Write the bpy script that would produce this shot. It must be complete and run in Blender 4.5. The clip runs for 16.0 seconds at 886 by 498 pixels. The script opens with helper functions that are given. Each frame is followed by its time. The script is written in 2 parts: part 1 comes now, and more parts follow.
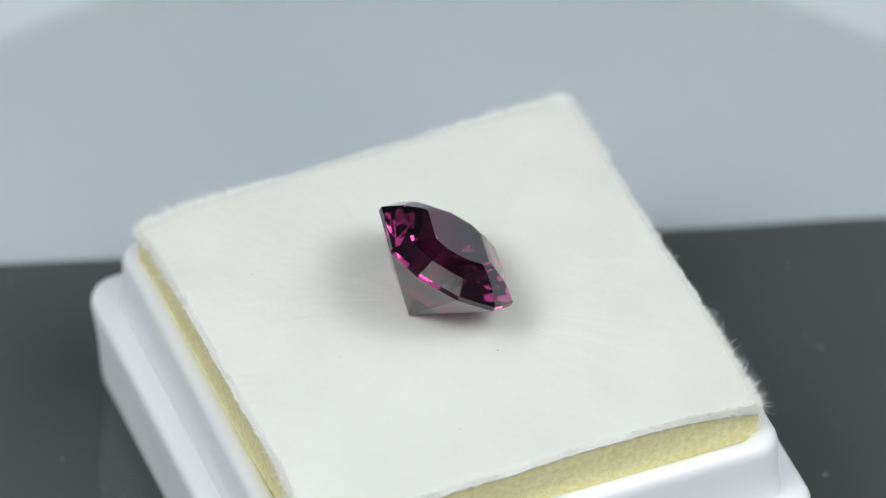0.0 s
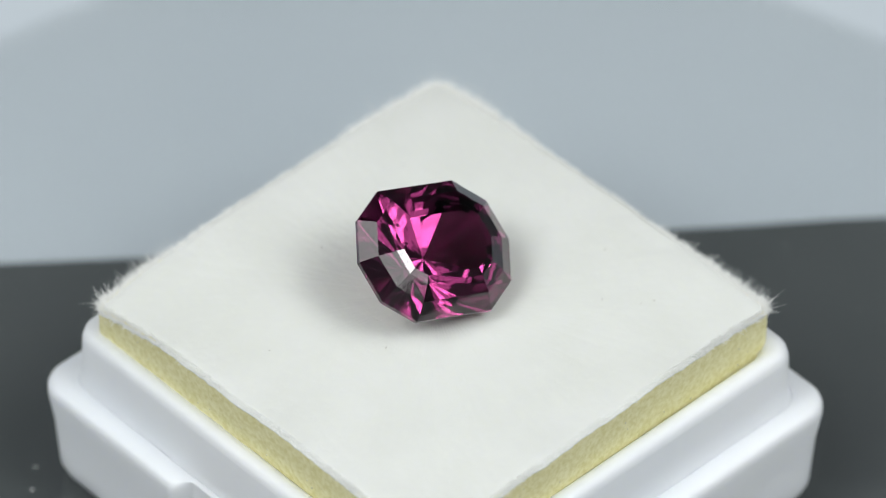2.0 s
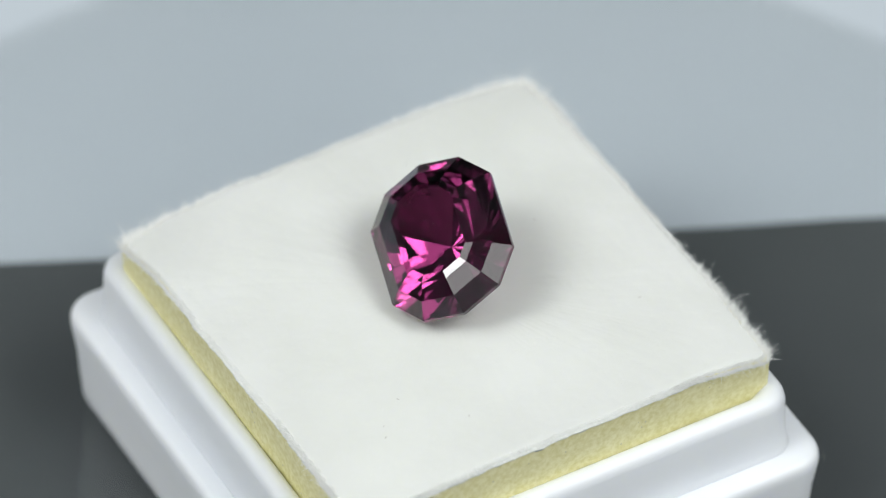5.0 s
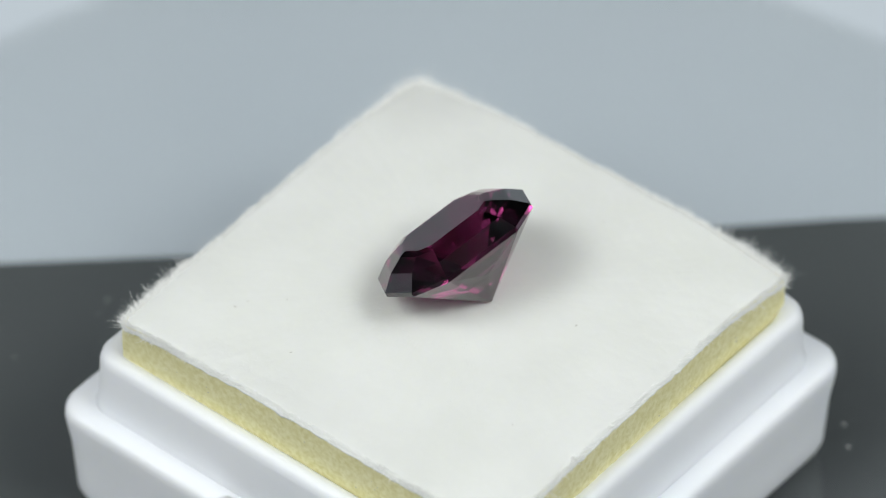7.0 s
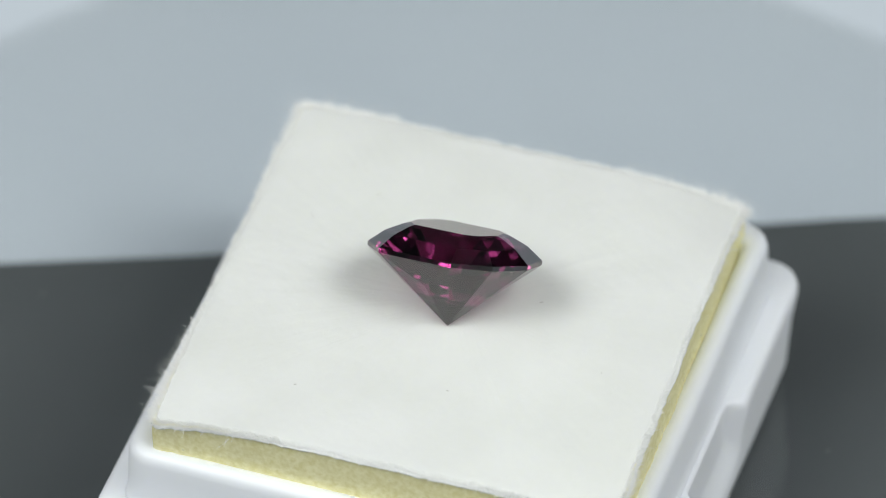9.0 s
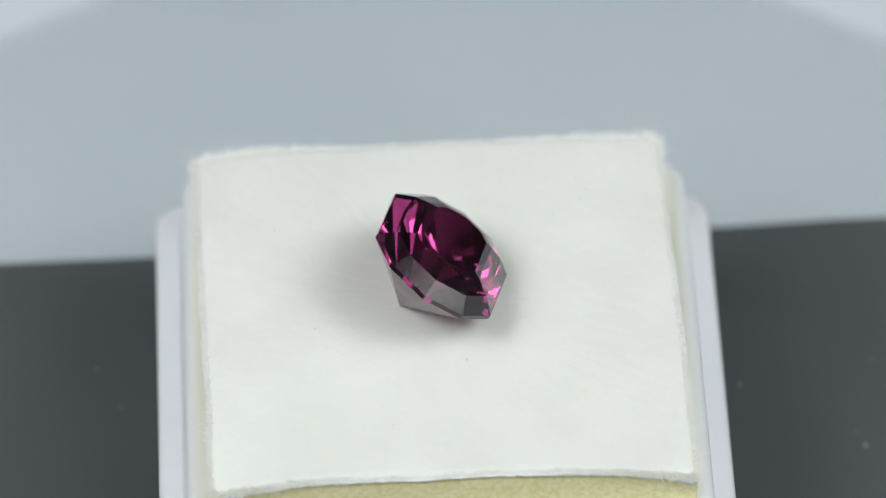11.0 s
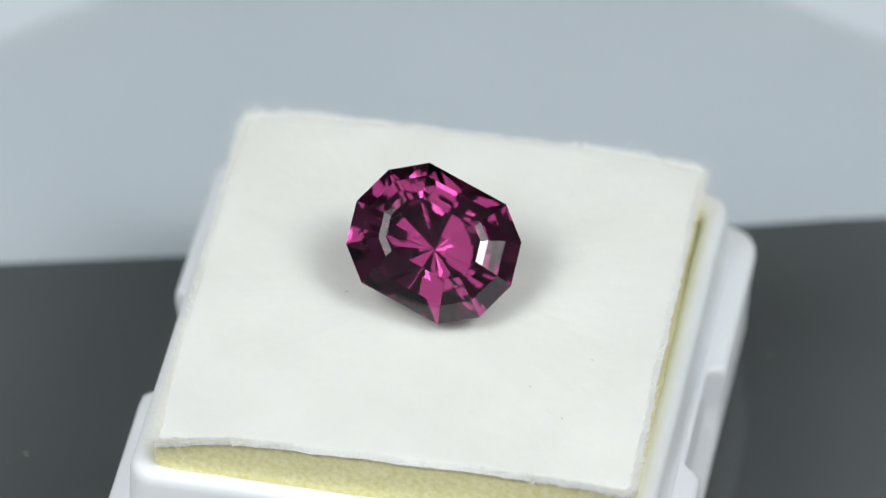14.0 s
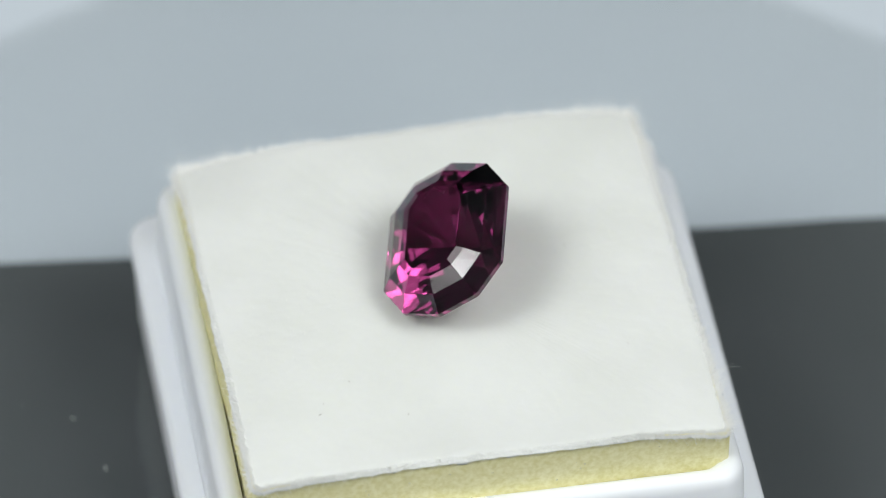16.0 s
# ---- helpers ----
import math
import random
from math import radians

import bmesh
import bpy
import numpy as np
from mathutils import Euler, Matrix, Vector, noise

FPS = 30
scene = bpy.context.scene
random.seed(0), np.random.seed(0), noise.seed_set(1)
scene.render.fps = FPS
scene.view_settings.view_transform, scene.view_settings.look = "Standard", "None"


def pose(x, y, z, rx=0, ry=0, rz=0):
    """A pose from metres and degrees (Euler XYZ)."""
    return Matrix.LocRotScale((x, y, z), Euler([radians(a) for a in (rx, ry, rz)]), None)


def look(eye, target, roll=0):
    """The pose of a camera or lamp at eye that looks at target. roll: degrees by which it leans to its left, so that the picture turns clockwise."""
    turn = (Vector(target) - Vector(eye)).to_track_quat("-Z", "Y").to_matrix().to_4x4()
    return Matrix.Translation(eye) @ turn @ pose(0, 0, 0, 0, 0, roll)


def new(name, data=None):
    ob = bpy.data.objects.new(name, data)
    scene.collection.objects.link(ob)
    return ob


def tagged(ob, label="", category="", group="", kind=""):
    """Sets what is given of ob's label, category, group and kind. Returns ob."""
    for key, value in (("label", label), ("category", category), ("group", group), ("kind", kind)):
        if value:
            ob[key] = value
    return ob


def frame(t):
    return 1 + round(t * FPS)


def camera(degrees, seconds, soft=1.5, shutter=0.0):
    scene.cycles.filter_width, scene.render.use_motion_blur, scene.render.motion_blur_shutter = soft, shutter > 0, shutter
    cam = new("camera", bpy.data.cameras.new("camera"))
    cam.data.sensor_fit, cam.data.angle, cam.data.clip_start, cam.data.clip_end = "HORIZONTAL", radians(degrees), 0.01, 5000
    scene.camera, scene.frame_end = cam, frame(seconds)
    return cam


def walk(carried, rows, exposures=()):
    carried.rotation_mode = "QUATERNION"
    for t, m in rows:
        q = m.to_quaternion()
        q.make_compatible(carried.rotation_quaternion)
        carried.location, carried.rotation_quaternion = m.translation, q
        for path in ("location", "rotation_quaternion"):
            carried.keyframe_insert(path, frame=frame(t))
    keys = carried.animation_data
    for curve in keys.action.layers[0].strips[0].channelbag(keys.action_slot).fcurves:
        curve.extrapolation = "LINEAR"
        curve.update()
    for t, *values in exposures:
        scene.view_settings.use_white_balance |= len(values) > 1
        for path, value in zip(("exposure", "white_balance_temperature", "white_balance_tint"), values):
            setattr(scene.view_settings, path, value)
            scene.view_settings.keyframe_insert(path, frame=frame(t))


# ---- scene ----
# A fixed macro camera looks down at a faceted stone in a small open box on a turning clear disc.
MM = 0.001
TURN = 34.52              # degrees per second, clockwise from above
cam = camera(7.46, 16.0, soft=0.85)
EYE = pose(0, -257.24 * MM, 263.89 * MM, 90 - 43.82, 0, 0.02) @ pose(0, 0, 0, 0, 0, 0.29)
walk(cam, [(0.0, EYE), (16.0, EYE)],
     exposures=[(0, 0.0), (2, 0.0), (3, 0.02), (3.5, 0.07), (4.5, 0.06), (5.2, 0.02), (6, 0.0), (12.4, 0.0), (13.4, 0.02), (13.9, 0.08), (15, 0.06), (16, 0.02)])
cam.data.dof.use_dof = True
cam.data.dof.focus_distance = 0.354
cam.data.dof.aperture_fstop = 32.0

# ---- light: two soft lamps high behind the camera's shoulders, one added fill lamp ----
world = bpy.data.worlds.new("world")
world.use_nodes = True
world.node_tree.nodes["Background"].inputs[0].default_value = (0.5, 0.52, 0.56, 1)
world.node_tree.nodes["Background"].inputs[1].default_value = 0.1
scene.world = world


def soft_lamp(azimuth, elevation, distance, size, size_y, watts, colour, target=(0, 0, 0.01)):
    a, e = radians(azimuth), radians(elevation)
    eye = Vector((math.sin(a) * math.cos(e), math.cos(a) * math.cos(e), math.sin(e))) * distance
    data = bpy.data.lights.new("soft_lamp", "AREA")
    data.shape, data.size, data.size_y, data.energy, data.color = "RECTANGLE", size, size_y, watts, colour
    lamp = new("soft_lamp", data)
    lamp.matrix_world = look(eye, target)
    return tagged(lamp, "soft white lamp above the turntable, photo softbox or added fill", "lamp", "photo lamps")


# each of the two softboxes has a bright core before a wide, evenly lit diffuser
for azimuth in (123, -125):
    soft_lamp(azimuth, 54, 0.49, 0.125, 0.155, 0.58, (0.98, 1.0, 0.99))
    soft_lamp(azimuth, 53, 0.50, 0.385, 0.335, 0.955, (0.98, 1.0, 0.99))
# third lamp, added as fill behind the camera; the white wall bounces its light
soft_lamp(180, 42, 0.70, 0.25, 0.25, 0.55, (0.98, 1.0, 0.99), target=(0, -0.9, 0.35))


# ---- materials ----
def material(name, colour, rough=0.5, **more):
    m = bpy.data.materials.new(name)
    m.use_nodes = True
    b = m.node_tree.nodes["Principled BSDF"]
    b.inputs["Base Color"].default_value = (*colour, 1)
    b.inputs["Roughness"].default_value = rough
    for key, value in more.items():
        b.inputs[key.replace("_", " ")].default_value = value
    return m


def mottle(m, dark, light, scale, detail=6.0, bump=0.0, bump_scale=None, distance=0.0001, contrast=(0.35, 0.65)):
    """Two-colour variation and fine relief, at object scale."""
    nt = m.node_tree
    b = nt.nodes["Principled BSDF"]
    place = nt.nodes.new("ShaderNodeTexCoord")
    n = nt.nodes.new("ShaderNodeTexNoise")
    n.inputs["Scale"].default_value, n.inputs["Detail"].default_value = scale, detail
    ramp = nt.nodes.new("ShaderNodeValToRGB")
    ramp.color_ramp.elements[0].position, ramp.color_ramp.elements[1].position = contrast
    ramp.color_ramp.elements[0].color, ramp.color_ramp.elements[1].color = (*dark, 1), (*light, 1)
    nt.links.new(place.outputs["Object"], n.inputs["Vector"])
    nt.links.new(n.outputs["Fac"], ramp.inputs["Fac"])
    nt.links.new(ramp.outputs["Color"], b.inputs["Base Color"])
    if bump:
        n2 = nt.nodes.new("ShaderNodeTexNoise")
        n2.inputs["Scale"].default_value, n2.inputs["Detail"].default_value = bump_scale or scale, 8.0
        bp = nt.nodes.new("ShaderNodeBump")
        bp.inputs["Strength"].default_value, bp.inputs["Distance"].default_value = bump, distance
        nt.links.new(place.outputs["Object"], n2.inputs["Vector"])
        nt.links.new(n2.outputs["Fac"], bp.inputs["Height"])
        nt.links.new(bp.outputs["Normal"], b.inputs["Normal"])
    return m


PLASTIC = mottle(material("white_plastic", (0.80, 0.82, 0.86), 0.42, Subsurface_Weight=0.25, Subsurface_Radius=(0.0015, 0.0015, 0.0017), Subsurface_Scale=1.0),
                 (0.86, 0.90, 0.96), (0.90, 0.93, 0.98), 90, bump=0.12, bump_scale=500, distance=0.00006)
FLOCK = mottle(material("white_flock", (0.86, 0.86, 0.83), 0.95, Sheen_Weight=0.15, Sheen_Roughness=0.5, Subsurface_Weight=0.35, Subsurface_Radius=(0.0007, 0.0007, 0.0006), Subsurface_Scale=1.0),
               (0.735, 0.755, 0.720), (0.78, 0.80, 0.77), 160, bump=0.3, bump_scale=1100, distance=0.0002)


def thin_fibre(name, colour):
    """Hair so fine that as much light passes through it as comes back."""
    m = bpy.data.materials.new(name)
    m.use_nodes = True
    nt = m.node_tree
    nt.nodes.clear()
    out, mix = nt.nodes.new("ShaderNodeOutputMaterial"), nt.nodes.new("ShaderNodeMixShader")
    front, back = nt.nodes.new("ShaderNodeBsdfDiffuse"), nt.nodes.new("ShaderNodeBsdfTranslucent")
    front.inputs["Color"].default_value = back.inputs["Color"].default_value = (*colour, 1)
    mix.inputs["Fac"].default_value = 0.3
    nt.links.new(front.outputs["BSDF"], mix.inputs[1])
    nt.links.new(back.outputs["BSDF"], mix.inputs[2])
    nt.links.new(mix.outputs["Shader"], out.inputs["Surface"])
    return m


FIBRE = thin_fibre("white_fibre", (0.96, 0.965, 0.95))
NAP = thin_fibre("flock_nap", (0.82, 0.835, 0.80))
FOAM = mottle(material("yellow_foam", (0.6, 0.55, 0.25), 0.85), (0.78, 0.73, 0.36), (0.90, 0.86, 0.54), 3200,
              bump=0.25, bump_scale=4200, distance=0.0001)
CRUMB = material("foam_crumb", (0.75, 0.72, 0.5), 0.25)
PAPER = mottle(material("pale_paper", (0.6, 0.66, 0.72), 0.7), (0.556, 0.618, 0.678), (0.602, 0.664, 0.722), 25, bump=0.05, bump_scale=900)
CARD = mottle(material("black_card", (0.03, 0.03, 0.03), 0.6), (0.090, 0.101, 0.105), (0.104, 0.115, 0.120), 60, bump=0.08, bump_scale=1200)


def clear_sheet(name, tint, rough):
    """Clear sheet: tinted, straight-through, with a Fresnel gloss on top."""
    m = bpy.data.materials.new(name)
    m.use_nodes = True
    nt = m.node_tree
    nt.nodes.clear()
    out, mix = nt.nodes.new("ShaderNodeOutputMaterial"), nt.nodes.new("ShaderNodeMixShader")
    thru, gloss, weight = nt.nodes.new("ShaderNodeBsdfTransparent"), nt.nodes.new("ShaderNodeBsdfGlossy"), nt.nodes.new("ShaderNodeLayerWeight")
    power, fres = nt.nodes.new("ShaderNodeMath"), nt.nodes.new("ShaderNodeMath")
    thru.inputs["Color"].default_value = (*tint, 1)
    gloss.inputs["Roughness"].default_value = rough
    power.operation, power.inputs[1].default_value = "POWER", 5.0
    fres.operation, fres.inputs[1].default_value, fres.inputs[2].default_value = "MULTIPLY_ADD", 0.965, 0.035
    nt.links.new(weight.outputs["Facing"], power.inputs[0])
    nt.links.new(power.outputs["Value"], fres.inputs[0])
    nt.links.new(fres.outputs["Value"], mix.inputs["Fac"])
    nt.links.new(thru.outputs["BSDF"], mix.inputs[1])
    nt.links.new(gloss.outputs["BSDF"], mix.inputs[2])
    nt.links.new(mix.outputs["Shader"], out.inputs["Surface"])
    return m


ACRYLIC = clear_sheet("clear_acrylic", (0.964, 0.969, 0.968), 0.03)
STONE = material("purple_stone", (0.162, 0.019, 0.080), 0.0, IOR=1.80, Transmission_Weight=1.0)
FLAW = material("pale_flaw", (0.62, 0.5, 0.52), 0.6)
DUST = material("dust", (0.55, 0.56, 0.55), 0.9)
LINT = material("grey_lint", (0.5, 0.49, 0.46), 0.9)
CEILING = mottle(material("pale_ceiling", (0.35, 0.36, 0.38), 0.9), (0.76, 0.77, 0.78), (0.81, 0.82, 0.83), 3)
WHITE_WALL = mottle(material("white_wall", (0.8, 0.8, 0.8), 0.9), (0.78, 0.79, 0.80), (0.83, 0.84, 0.85), 3)
GREY_WALL = mottle(material("grey_wall", (0.4, 0.4, 0.4), 0.9), (0.38, 0.39, 0.40), (0.44, 0.45, 0.46), 3)
DARK_WALL = mottle(material("dark_wall", (0.1, 0.1, 0.1), 0.9), (0.09, 0.09, 0.10), (0.12, 0.12, 0.13), 3)
TABLE = mottle(material("grey_table", (0.3, 0.3, 0.3), 0.6), (0.47, 0.47, 0.48), (0.53, 0.53, 0.54), 12)


# ---- mesh helpers ----
def part(name, bm, mat, parent=None, label="", smooth=False):
    me = bpy.data.meshes.new(name)
    bm.normal_update()
    bm.to_mesh(me)
    bm.free()
    me.materials.append(mat)
    if smooth:
        for f in me.polygons:
            f.use_smooth = len(f.vertices) <= 4
    ob = new(name, me)
    ob.parent = parent
    if label:
        tagged(ob, label)
    return ob


def slab(x0, x1, y0, y1, z0, z1):
    bm = bmesh.new()
    bmesh.ops.create_cube(bm, size=1, matrix=Matrix.LocRotScale(((x0 + x1) / 2, (y0 + y1) / 2, (z0 + z1) / 2), None, (x1 - x0, y1 - y0, z1 - z0)))
    return bm


def rounded_square(half, r, side=40, arc=10):
    """Points round a square of that half size with corners of radius r, in order, each with its outward normal."""
    pts = []
    for k in range(4):
        a = math.pi / 2 * k
        out, along = Vector((math.cos(a), math.sin(a))), Vector((-math.sin(a), math.cos(a)))
        flat = half - r
        for i in range(side):
            s = -flat + 2 * flat * i / side
            pts.append((out * half + along * s, out.copy(), k, s))
        for i in range(arc):
            b = a + math.pi / 2 * i / arc
            n = Vector((math.cos(b), math.sin(b)))
            pts.append(((out + along) * flat + n * r, n, k, None))
    return pts


def loft(rings, close_ends=True):
    bm = bmesh.new()
    loops = [[bm.verts.new(p) for p in ring] for ring in rings]
    n = len(loops[0])
    for a, b in zip(loops, loops[1:]):
        for i in range(n):
            bm.faces.new((a[i], a[(i + 1) % n], b[(i + 1) % n], b[i]))
    if close_ends:
        bm.faces.new(loops[0][::-1])
        bm.faces.new(loops[-1])
    return bm


# The box and its pad sit a little off the disc's axis and turned on it.
SEAT = pose(0, -0.65 * MM, 0, 0, 0, 202.2) @ pose(-0.12 * MM, -0.05 * MM, 0)
PAD = pose(0, -0.65 * MM, 0, 0, 0, 203.5)


# ---- setting ----
tagged(part("floor", slab(-0.9, 0.9, -0.9, 0.9, -0.045, -0.0014), TABLE), "grey table surface under the paper", "table", kind="structure")
# unseen added walls and ceiling; their tones steer bounced light and the stone's reflections
for name, box in (("wall_north", (-0.95, 0.95, 0.9, 0.95, -0.045, 1.1)), ("wall_south", (-0.95, 0.95, -0.95, -0.9, -0.045, 1.1)),
                  ("wall_east", (0.9, 0.95, -0.9, 0.9, -0.045, 1.1)), ("wall_west", (-0.95, -0.9, -0.9, 0.9, -0.045, 1.1))):
    tagged(part(name, slab(*box), {"wall_south": WHITE_WALL, "wall_north": DARK_WALL}.get(name, GREY_WALL)), "plain unseen wall added to close the room", "wall", kind="structure")
tagged(part("ceiling", slab(-0.95, 0.95, -0.95, 0.95, 1.1, 1.15), CEILING), "plain pale unseen ceiling added to close the room", "ceiling", kind="structure")


def paper_sheet():
    """Pale paper that lies on the table under the turntable, with a slight sag of its own."""
    bm = bmesh.new()
    n = 12
    for z in (-1.26, -1.385):
        rows = [[bm.verts.new(((-0.35 + 0.7 * i / n), (-0.30 + 0.75 * j / n), z * MM)) for i in range(n + 1)] for j in range(n + 1)]
        for j in range(n):
            for i in range(n):
                bm.faces.new((rows[j][i], rows[j][i + 1], rows[j + 1][i + 1], rows[j + 1][i]))
    bmesh.ops.recalc_face_normals(bm, faces=bm.faces[:])
    return part("paper_sheet", bm, PAPER)


tagged(paper_sheet(), "pale blue-grey paper sheet lying flat under the turntable", "paper", kind="structure")


def dark_card():
    bm = bmesh.new()
    far = [(-119, 9.0), (-25.0, 17.25), (-14.8, 17.95), (16.65, 20.65), (21.8, 21.2), (25.3, 21.45), (39.7, 21.7), (119, 22.7)]
    top = [bm.verts.new((x * MM, y * MM, -0.85 * MM)) for x, y in far]
    near = [bm.verts.new((x * MM, -150 * MM, -0.85 * MM)) for x, y in far]
    for i in range(len(far) - 1):
        bm.faces.new((near[i], near[i + 1], top[i + 1], top[i]))
    bmesh.ops.recalc_face_normals(bm, faces=bm.faces[:])
    up = bmesh.ops.extrude_face_region(bm, geom=bm.faces[:])
    for v in up["geom"]:
        if isinstance(v, bmesh.types.BMVert):
            v.co.z -= 0.25 * MM
    bmesh.ops.recalc_face_normals(bm, faces=bm.faces[:])
    return part("black_card", bm, CARD)


tagged(dark_card(), "black card lying flat under the clear disc", "card")


# ---- turntable disc ----
def turntable():
    base = tagged(new("turntable_disc"), "clear round acrylic turntable disc with specks of dust", "turntable")
    prof = [(43.60, -0.8), (43.68, -0.77), (43.7, -0.72), (43.7, -0.08), (43.68, -0.03), (43.60, 0.0)]
    rings = [[(r * MM * math.cos(2 * math.pi * i / 160), r * MM * math.sin(2 * math.pi * i / 160), z * MM) for i in range(160)] for r, z in prof]
    disc = part("disc", loft(rings), ACRYLIC, base, "clear glossy acrylic disc")
    rng = random.Random(8)
    bm = bmesh.new()
    spots = [(20.7, 0.2, 0.13), (18.0, 3.5, 0.12), (12.9, 12.2, 0.10), (20.8, 10.1, 0.12), (-8.4, -20.5, 0.12), (11.2, -19.8, 0.12), (-6.8, -21.2, 0.10), (-16.7, -0.3, 0.08), (-20.7, 1.1, 0.08)]
    for _ in range(110):
        a, r = rng.uniform(0, 2 * math.pi), 43 * math.sqrt(rng.uniform(0.12, 1))
        spots.append((r * math.cos(a), r * math.sin(a), rng.uniform(0.02, 0.07)))
    for x, y, r in spots:
        m = Matrix.Translation(Vector((x, y, 0.01)) * MM) @ pose(0, 0, 0, 0, 0, rng.uniform(0, 180)) @ Matrix.Diagonal((rng.uniform(0.8, 1.8), rng.uniform(0.4, 0.9), 0.25, 1))
        bmesh.ops.create_icosphere(bm, subdivisions=1, radius=r * MM, matrix=m)
    tagged(part("dust", bm, DUST, base, "pale dust specks"), kind="stuff")
    return base


# ---- box ----
def notched(q, n, k, s, half, z):
    """Draws the outer wall back at the finger notches, in the middle of two opposite sides."""
    if k in (1, 3) and s is not None and z > 1.0 and half > 13.99:
        cut = max(0.0, min(1.0, (NOTCH + 0.35 - abs(s)) / 0.5))
        cut = cut * cut * (3 - 2 * cut) * max(0.0, min(1.0, (z - 2.4) / 1.2))
        return q - n * cut * max(0.0, half - 14.2)
    return q


NOTCH = 3.75


def box_rings(prof):
    rings = []
    for half, z, r in prof:
        ring = []
        for q, n, k, s in rounded_square(half, r, 60, 12):
            p = notched(q, n, k, s, half, z)
            ring.append(SEAT @ Vector((p.x * MM, p.y * MM, z * MM)))
        rings.append(ring)
    return rings


def gem_box():
    base = tagged(new("gem_box"), "white plastic box base with stepped rim and finger notches", "box")
    # half size, height, corner radius
    outer = [(13.30, 0.0, 1.5), (14.10, 0.12, 1.5), (14.60, 0.5, 1.6), (14.82, 1.1, 1.7), (14.86, 2.0, 1.7), (14.90, 2.8, 1.7), (14.94, 3.6, 1.7), (14.98, 4.4, 1.7),
             (15.18, 6.2, 1.7), (15.17, 6.6, 1.7), (15.10, 6.85, 1.68), (14.96, 7.0, 1.64), (14.74, 7.07, 1.58), (14.00, 7.1, 1.5), (13.60, 7.1, 1.4), (12.7, 6.9, 1.2)]
    part("body", loft(box_rings(outer)), PLASTIC, base, smooth=True)
    rim = [(13.10, 6.00, 1.4), (13.96, 7.05, 1.5), (13.86, 7.22, 1.5), (13.80, 7.60, 1.5), (13.72, 10.22, 1.5), (13.64, 10.57, 1.48), (13.46, 10.82, 1.42), (13.20, 10.92, 1.35),
           (12.86, 10.86, 1.25), (12.62, 10.67, 1.1), (12.4, 10.32, 1.0), (12.3, 7.00, 1.0)]
    part("rim", loft(box_rings(rim)), PLASTIC, base, "raised inner rim", smooth=True)
    return base


# ---- pad ----
def top_height(x, y):
    """Height of the soft pad's top over its plan, in millimetres."""
    fx = max(0.0, 1 - max(0.0, 12.6 - abs(x)) / 0.6) ** 2.2
    fy = max(0.0, 1 - max(0.0, 12.6 - abs(y)) / 0.6) ** 2.2
    z = 13.84 - 0.27 * (abs(x) / 12.6) ** 3 - 0.27 * (abs(y) / 12.6) ** 3 - 0.12 * (fx ** 1.6 + fy ** 1.6) ** (1 / 1.6)
    # three of the corners droop
    droop = (0.7 if y > 0 else 0.55) if x > 0 else (0.9 if y > 0 else 0.0)
    z -= droop * (abs(x * y) / 158.76) ** 3.5
    z += 0.10 * noise.noise(Vector((x * 0.22, y * 0.22, 3.1))) + 0.03 * noise.noise(Vector((x * 1.1, y * 1.1, 7.7)))
    return z


def edge_wobble(s, k):
    return 0.10 * noise.noise(Vector((s * 0.35, k * 9.3, 1.7))) + 0.07 * noise.noise(Vector((s * 2.3, k * 5.1, 4.2)))


def pad_edge(q, n, k, s):
    """A point of the pad's outline, a little wavy; its corners are cut loosely."""
    w = edge_wobble(s, k) if s is not None else 0.0
    return q + n * w


def fibres(name, mat, parent, roots, label=""):
    """Many thin curved hairs, each a tapered strip of two pieces: root, direction, length and width in millimetres."""
    rng = random.Random(11)
    verts, faces = [], []
    for p, d, length, width in roots:
        side = (d.cross(Vector((0, 0, 1))).normalized() + Vector((0, 0, rng.uniform(-0.35, 0.35)))).normalized()
        bend = (side * rng.uniform(-0.35, 0.35) + d.cross(side).normalized() * rng.uniform(-0.2, 0.2)) * length
        mid, tip = p + d * length * 0.55 + bend * 0.4, p + d * length + bend
        i = len(verts)
        for v in (p - side * width / 2, p + side * width / 2, mid + side * width * 0.42, mid - side * width * 0.42, tip + side * width * 0.15, tip - side * width * 0.15):
            verts.append(PAD @ (v * MM))
        faces += [(i, i + 1, i + 2, i + 3), (i + 3, i + 2, i + 4, i + 5)]
    me = bpy.data.meshes.new(name)
    me.from_pydata([tuple(v) for v in verts], [], faces)
    me.materials.append(mat)
    ob = new(name, me)
    ob.parent = parent
    return tagged(ob, label, kind="stuff")


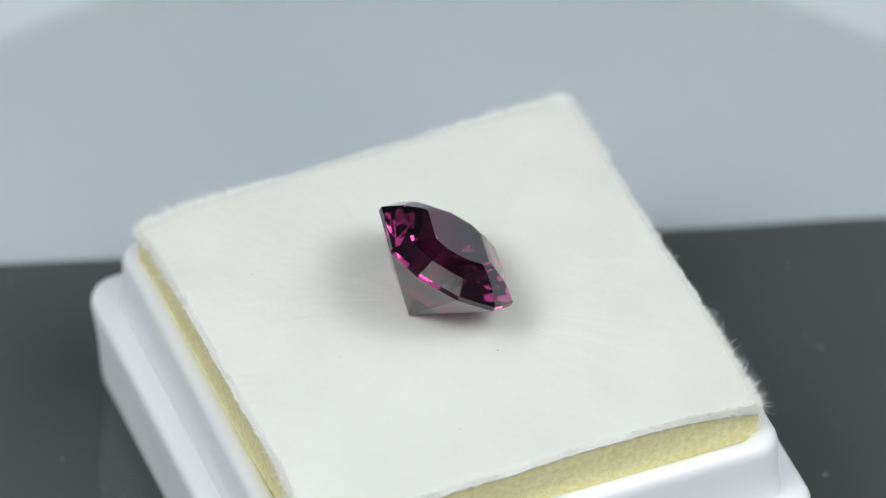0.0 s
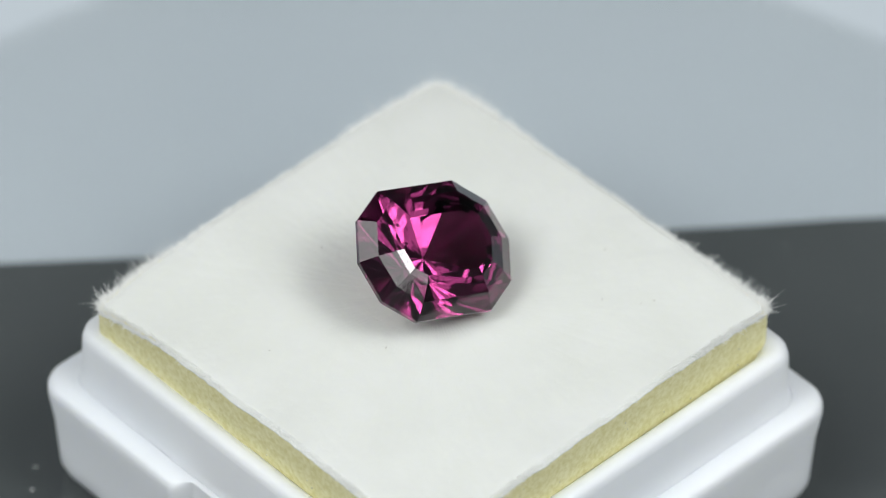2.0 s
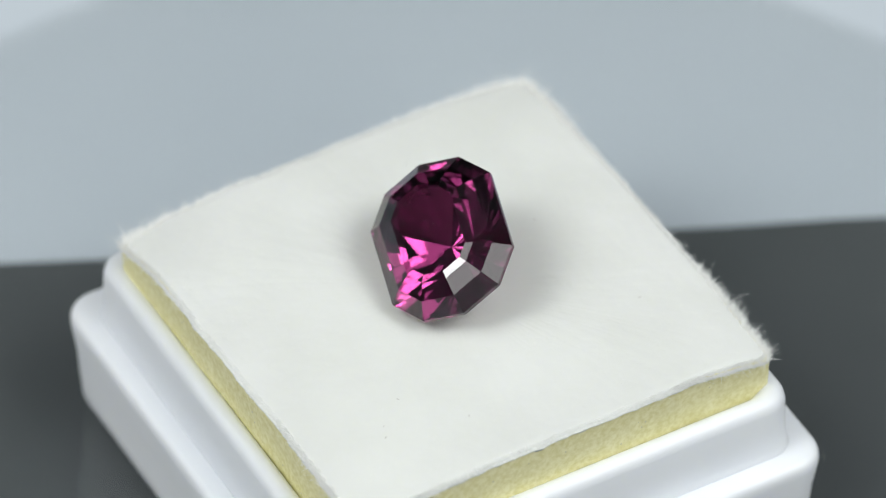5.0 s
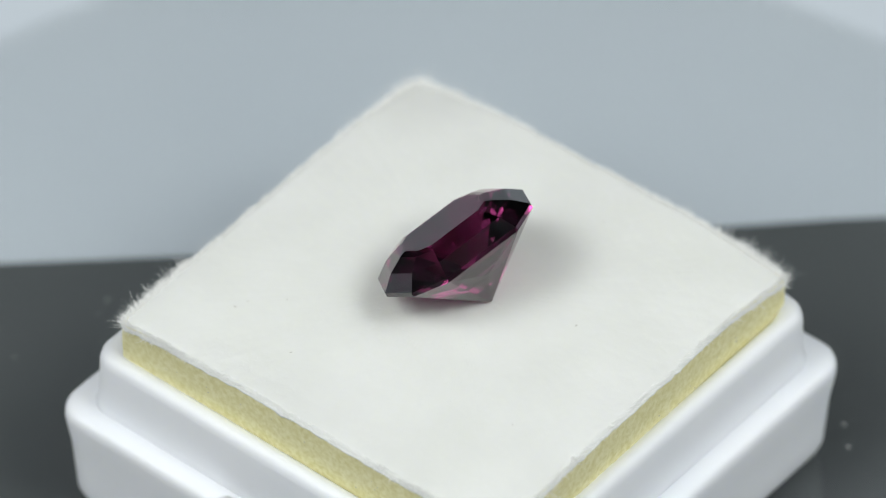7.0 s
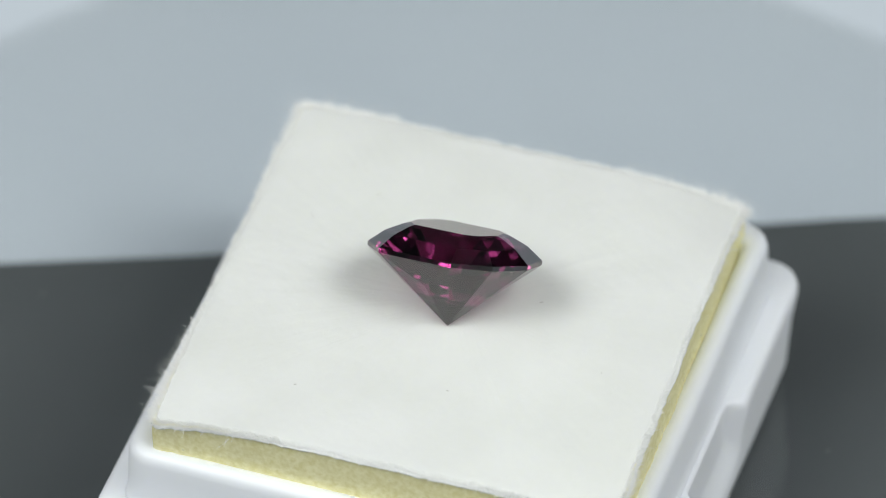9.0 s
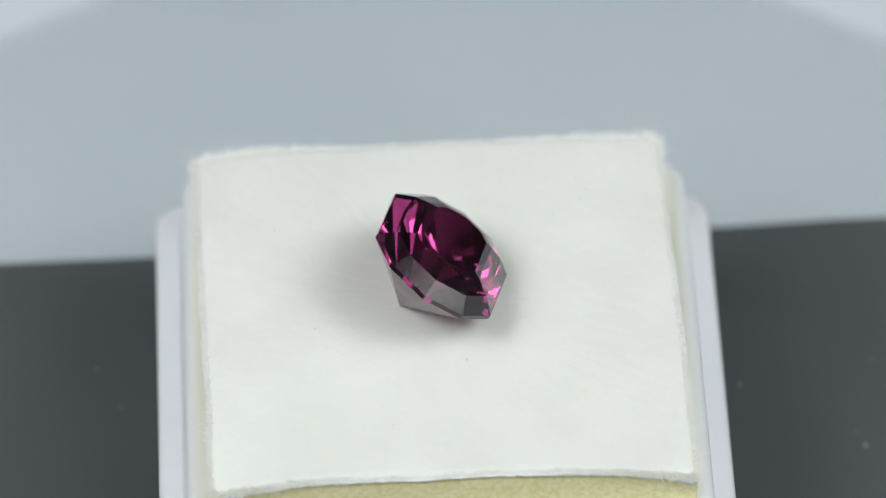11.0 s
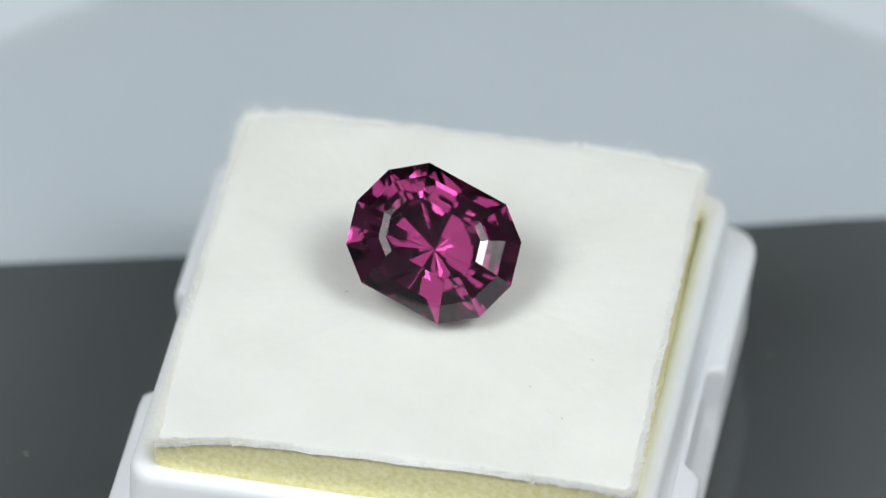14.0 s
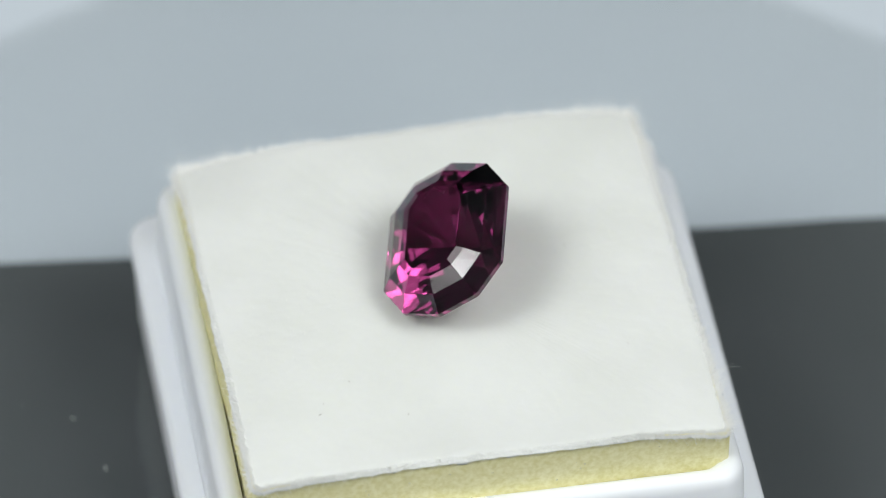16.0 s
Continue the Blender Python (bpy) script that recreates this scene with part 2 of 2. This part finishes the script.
def foam_pad():
    base = tagged(new("foam_pad"), "white flocked pad on yellow foam, fitted into the box", "pad")
    rng = random.Random(4)
    # foam core
    rings = []
    for half, z in ((12.5, 6.9), (12.52, 9.6), (12.52, 10.1), (12.54, 10.6), (12.55, 11.1), (12.56, 11.6), (12.56, 12.1), (12.56, 12.6), (12.55, 12.95), (12.53, 13.2), (12.45, 13.28)):
        ring = []
        for q, n, k, s in rounded_square(half, 0.18, 130, 6):
            j = 0.02 * noise.noise(Vector((q.x * 2.5, q.y * 2.5, z * 2.5))) + rng.uniform(-0.012, 0.012) + (edge_wobble(s, k) if s is not None else 0)
            ring.append(PAD @ Vector(((q.x + n.x * j) * MM, (q.y + n.y * j) * MM, min(z, top_height(q.x, q.y) - 0.07 - 0.02 * (13.3 - z)) * MM)))
        rings.append(ring)
    part("foam", loft(rings), FOAM, base, "yellow open-cell foam core", smooth=True)
    # flocked cover: a soft sheet whose edge rolls down over the foam
    bm = bmesh.new()
    outline = rounded_square(12.6, 0.45, 130, 6)
    rows = []
    for drop, out in ((0.13, 0.0), (0.11, 0.06), (0.08, 0.08), (0.05, 0.05), (0.025, -0.03), (0.01, -0.15)):
        row = []
        for q, n, k, s in outline:
            p = pad_edge(q, n, k, s) + n * out
            ragged = (0.16 * noise.noise(Vector((q.x * 0.9, q.y * 0.9, 2.0))) + 0.12 * noise.noise(Vector((q.x * 3.1, q.y * 3.1, 8.0))) + rng.uniform(-0.03, 0.03)) * 0.9 if drop > 0.12 else 0
            # the lip hangs lower at the corners
            hang = 1 + 1.0 * max(0.0, (min(abs(q.x), abs(q.y)) - 8.0) / 4.6) ** 2
            row.append(bm.verts.new(PAD @ Vector((p.x * MM, p.y * MM, (top_height(q.x, q.y) - drop * hang + ragged) * MM))))
        rows.append(row)
    for f in (0.982, 0.974, 0.962, 0.948, 0.932, 0.91, 0.88, 0.8, 0.72, 0.63, 0.53, 0.43, 0.33, 0.23, 0.14, 0.06):
        row = []
        for q, n, k, s in outline:
            p = pad_edge(q, n, k, s) * f
            row.append(bm.verts.new(PAD @ Vector((p.x * MM, p.y * MM, (top_height(p.x, p.y) + rng.uniform(-0.008, 0.008)) * MM))))
        rows.append(row)
    m = len(outline)
    for a, b in zip(rows, rows[1:]):
        for i in range(m):
            bm.faces.new((a[i], a[(i + 1) % m], b[(i + 1) % m], b[i]))
    bm.faces.new(rows[-1])
    bm.faces.new(rows[0][::-1])
    part("cover", bm, FLOCK, base, "white fluffy flocked cover", smooth=True)
    # loose fibres along the cut edge, longer at the corners
    roots = []
    for q, n, k, s in rounded_square(12.6, 0.45, 1500, 40):
        tuft = 0.5 + 0.5 * noise.noise(Vector((q.x * 1.4, q.y * 1.4, 6.0)))
        corner = max(0.0, (min(abs(q.x), abs(q.y)) - 3.5) / 9.1) ** 0.8
        for _ in range(4):
            if rng.random() > 0.10 + 0.25 * tuft + 0.65 * corner:
                continue
            inset = rng.uniform(0.02, 0.5) ** 1.5
            p = pad_edge(q, n, k, s) - n * inset
            up = rng.uniform(0.2, 0.9)
            d = Vector((n.x + rng.uniform(-0.6, 0.6), n.y + rng.uniform(-0.6, 0.6), up)).normalized()
            z = top_height(p.x, p.y) - 0.02
            stray = rng.uniform(1.5, 2.4) if rng.random() < 0.08 + 0.06 * corner else 1.0
            roots.append((Vector((p.x, p.y, z)), d, stray * rng.uniform(0.10, 0.28) * (0.5 + 0.6 * tuft) * (1 + 1.35 * corner), rng.uniform(0.016, 0.028)))
    roots.append((Vector((12.7, -8.2, 13.1)), Vector((1, 0.1, 0.25)).normalized(), 1.3, 0.03))
    roots.append((Vector((12.7, -8.4, 13.0)), Vector((0.8, 0.5, 0.45)).normalized(), 1.0, 0.025))
    roots.append((Vector((12.2, 10.2, 13.2)), Vector((0.9, -0.3, 0.3)).normalized(), 1.0, 0.02))
    fibres("edge_fringe", FIBRE, base, roots, "loose white fibres along the cut edge")
    roots = []
    for _ in range(9000):
        x, y = rng.uniform(-12.55, 12.55), rng.uniform(-12.55, 12.55)
        d = Vector((rng.uniform(-1, 1), rng.uniform(-1, 1), rng.uniform(0.05, 0.5))).normalized()
        roots.append((Vector((x, y, top_height(x, y) - 0.02)), d, rng.uniform(0.06, 0.16), rng.uniform(0.012, 0.018)))
    fibres("nap", NAP, base, roots, "short white nap of the flocked top")
    # bright cells on the foam's cut faces
    bm = bmesh.new()
    for _ in range(70):
        k, s, z = rng.randrange(4), rng.uniform(-12, 12), rng.uniform(10.5, 12.6)
        a = math.pi / 2 * k
        w = edge_wobble(s, k)
        p = Vector((math.cos(a), math.sin(a), 0)) * (12.55 + w) + Vector((-math.sin(a), math.cos(a), 0)) * s + Vector((0, 0, z))
        bmesh.ops.create_icosphere(bm, subdivisions=1, radius=rng.uniform(0.025, 0.065) * MM, matrix=PAD @ Matrix.Translation(p * MM))
    tagged(part("foam_grain", bm, CRUMB, base, "glinting open foam cells"), kind="stuff")
    # dark lint caught in the nap
    bm = bmesh.new()
    for x, y, r in ((-8.3, -8.2, 0.07), (-8.0, -7.5, 0.05), (6.7, 1.75, 0.06), (-1.1, 4.5, 0.07), (-3.8, -9.06, 0.06), (-6.4, -6.2, 0.06), (8.5, -6.0, 0.06), (3.0, 9.0, 0.05)):
        m = PAD @ Matrix.Translation(Vector((x, y, top_height(x, y) + 0.06)) * MM) @ pose(0, 0, 0, 0, 0, rng.uniform(0, 180)) @ Matrix.Diagonal((1.5, 0.45, 0.35, 1))
        bmesh.ops.create_icosphere(bm, subdivisions=1, radius=r * MM, matrix=m)
    tagged(part("lint", bm, LINT, base, "small grey lint specks"), kind="stuff")
    return base


# ---- stone ----
def gemstone():
    base = tagged(new("gemstone"), "faceted purple-pink gemstone with ten-sided outline, lying tilted on the pad", "gemstone")
    # ten sides, alike on all four quarters: each crown tier leans in by one angle all round, so that its facets are flat
    girdle = [Vector(q) for q in ((2.3, 3.66), (-2.3, 3.66), (-4.0, 2.28), (-4.65, 0), (-4.0, -2.28), (-2.3, -3.66), (2.3, -3.66), (4.0, -2.28), (4.65, 0), (4.0, 2.28))]

    def tier(inset, z):
        """The outline drawn in by that much on every side."""
        lines = []
        for i in range(10):
            p, q = girdle[i], girdle[(i + 1) % 10]
            n = Vector((q.y - p.y, p.x - q.x)).normalized()
            lines.append((n, n.dot(p) - inset))
        out = []
        for i in range(10):
            (n, h), (o, k) = lines[i - 1], lines[i]
            det = n.x * o.y - n.y * o.x
            out.append(((h * o.y - n.y * k) / det, (n.x * k - h * o.x) / det, z))
        return out

    pts = tier(2.04, 1.28) + tier(1.65, 1.155) + tier(0.80, 0.735) + tier(0.0, 0.06) + tier(0.0, -0.19)
    # below the girdle a three-cornered facet hangs from each side; ridges run from its corners to the point
    for a in range(10):
        p, q = pts[40 + a], pts[40 + (a + 1) % 10]
        k = 0.68 if a in (0, 5) else 0.63
        pts.append((k * (p[0] + q[0]) / 2, k * (p[1] + q[1]) / 2, -1.62))
    pts.append((0, 0, -3.97))
    ax = Vector((0.13837, -0.95468, 0.26350)).normalized()
    up = Vector((0.49296, 0.29715, 0.81773)).normalized()
    ay = up.cross(ax)
    m = Matrix.Translation(Vector((0.09, -0.63, 17.18)) * MM) @ Matrix((ax, ay, up)).transposed().to_4x4()
    bm = bmesh.new()
    for q in pts:
        bm.verts.new(m @ (Vector(q) * MM))
    bmesh.ops.convex_hull(bm, input=bm.verts[:])
    bmesh.ops.dissolve_limit(bm, angle_limit=radians(0.6), verts=bm.verts[:], edges=bm.edges[:])
    bmesh.ops.recalc_face_normals(bm, faces=bm.faces[:])
    part("stone", bm, STONE, base, "clear purple faceted stone")
    # a pale wisp of a flaw just under the end of the table
    rng = random.Random(5)
    bm = bmesh.new()
    for i in range(9):
        f = i / 8
        o = Vector((2.15 + 0.35 * math.sin(3.0 * f), -0.35 + 1.25 * f, 0.80 + 0.22 * math.sin(4.5 * f)))
        e = m @ Matrix.Translation(o * MM) @ pose(0, 0, 0, rng.uniform(-40, 40), rng.uniform(-40, 40), rng.uniform(0, 180)) @ Matrix.Diagonal((1.0, rng.uniform(0.2, 0.5), 0.06, 1))
        bmesh.ops.create_icosphere(bm, subdivisions=1, radius=rng.uniform(0.08, 0.17) * MM, matrix=e)
    tagged(part("inclusion", bm, FLAW, base, "pale wispy flaw inside the stone"), kind="stuff")
    bm = bmesh.new()
    for x, y, z, r in ((0.3, -0.25, 1.285, 0.022), (-0.9, 0.8, 1.285, 0.016), (1.6, 0.3, 1.285, 0.014), (3.6, 0.9, 0.80, 0.018), (3.3, 1.6, 0.78, 0.02), (-2.6, -1.9, 0.85, 0.015)):
        bmesh.ops.create_icosphere(bm, subdivisions=1, radius=r * MM, matrix=m @ Matrix.Translation(Vector((x, y, z)) * MM))
    tagged(part("dust", bm, DUST, base, "tiny pale dust specks"), kind="stuff")
    return base


disc = turntable()
box = gem_box()
pad = foam_pad()
gem = gemstone()


def motions():
    rows = [(i * 0.5, pose(0, 0, 0, 0, 0, -TURN * i * 0.5)) for i in range(33)]
    for thing in (disc, box, pad, gem):
        walk(thing, rows)


motions()
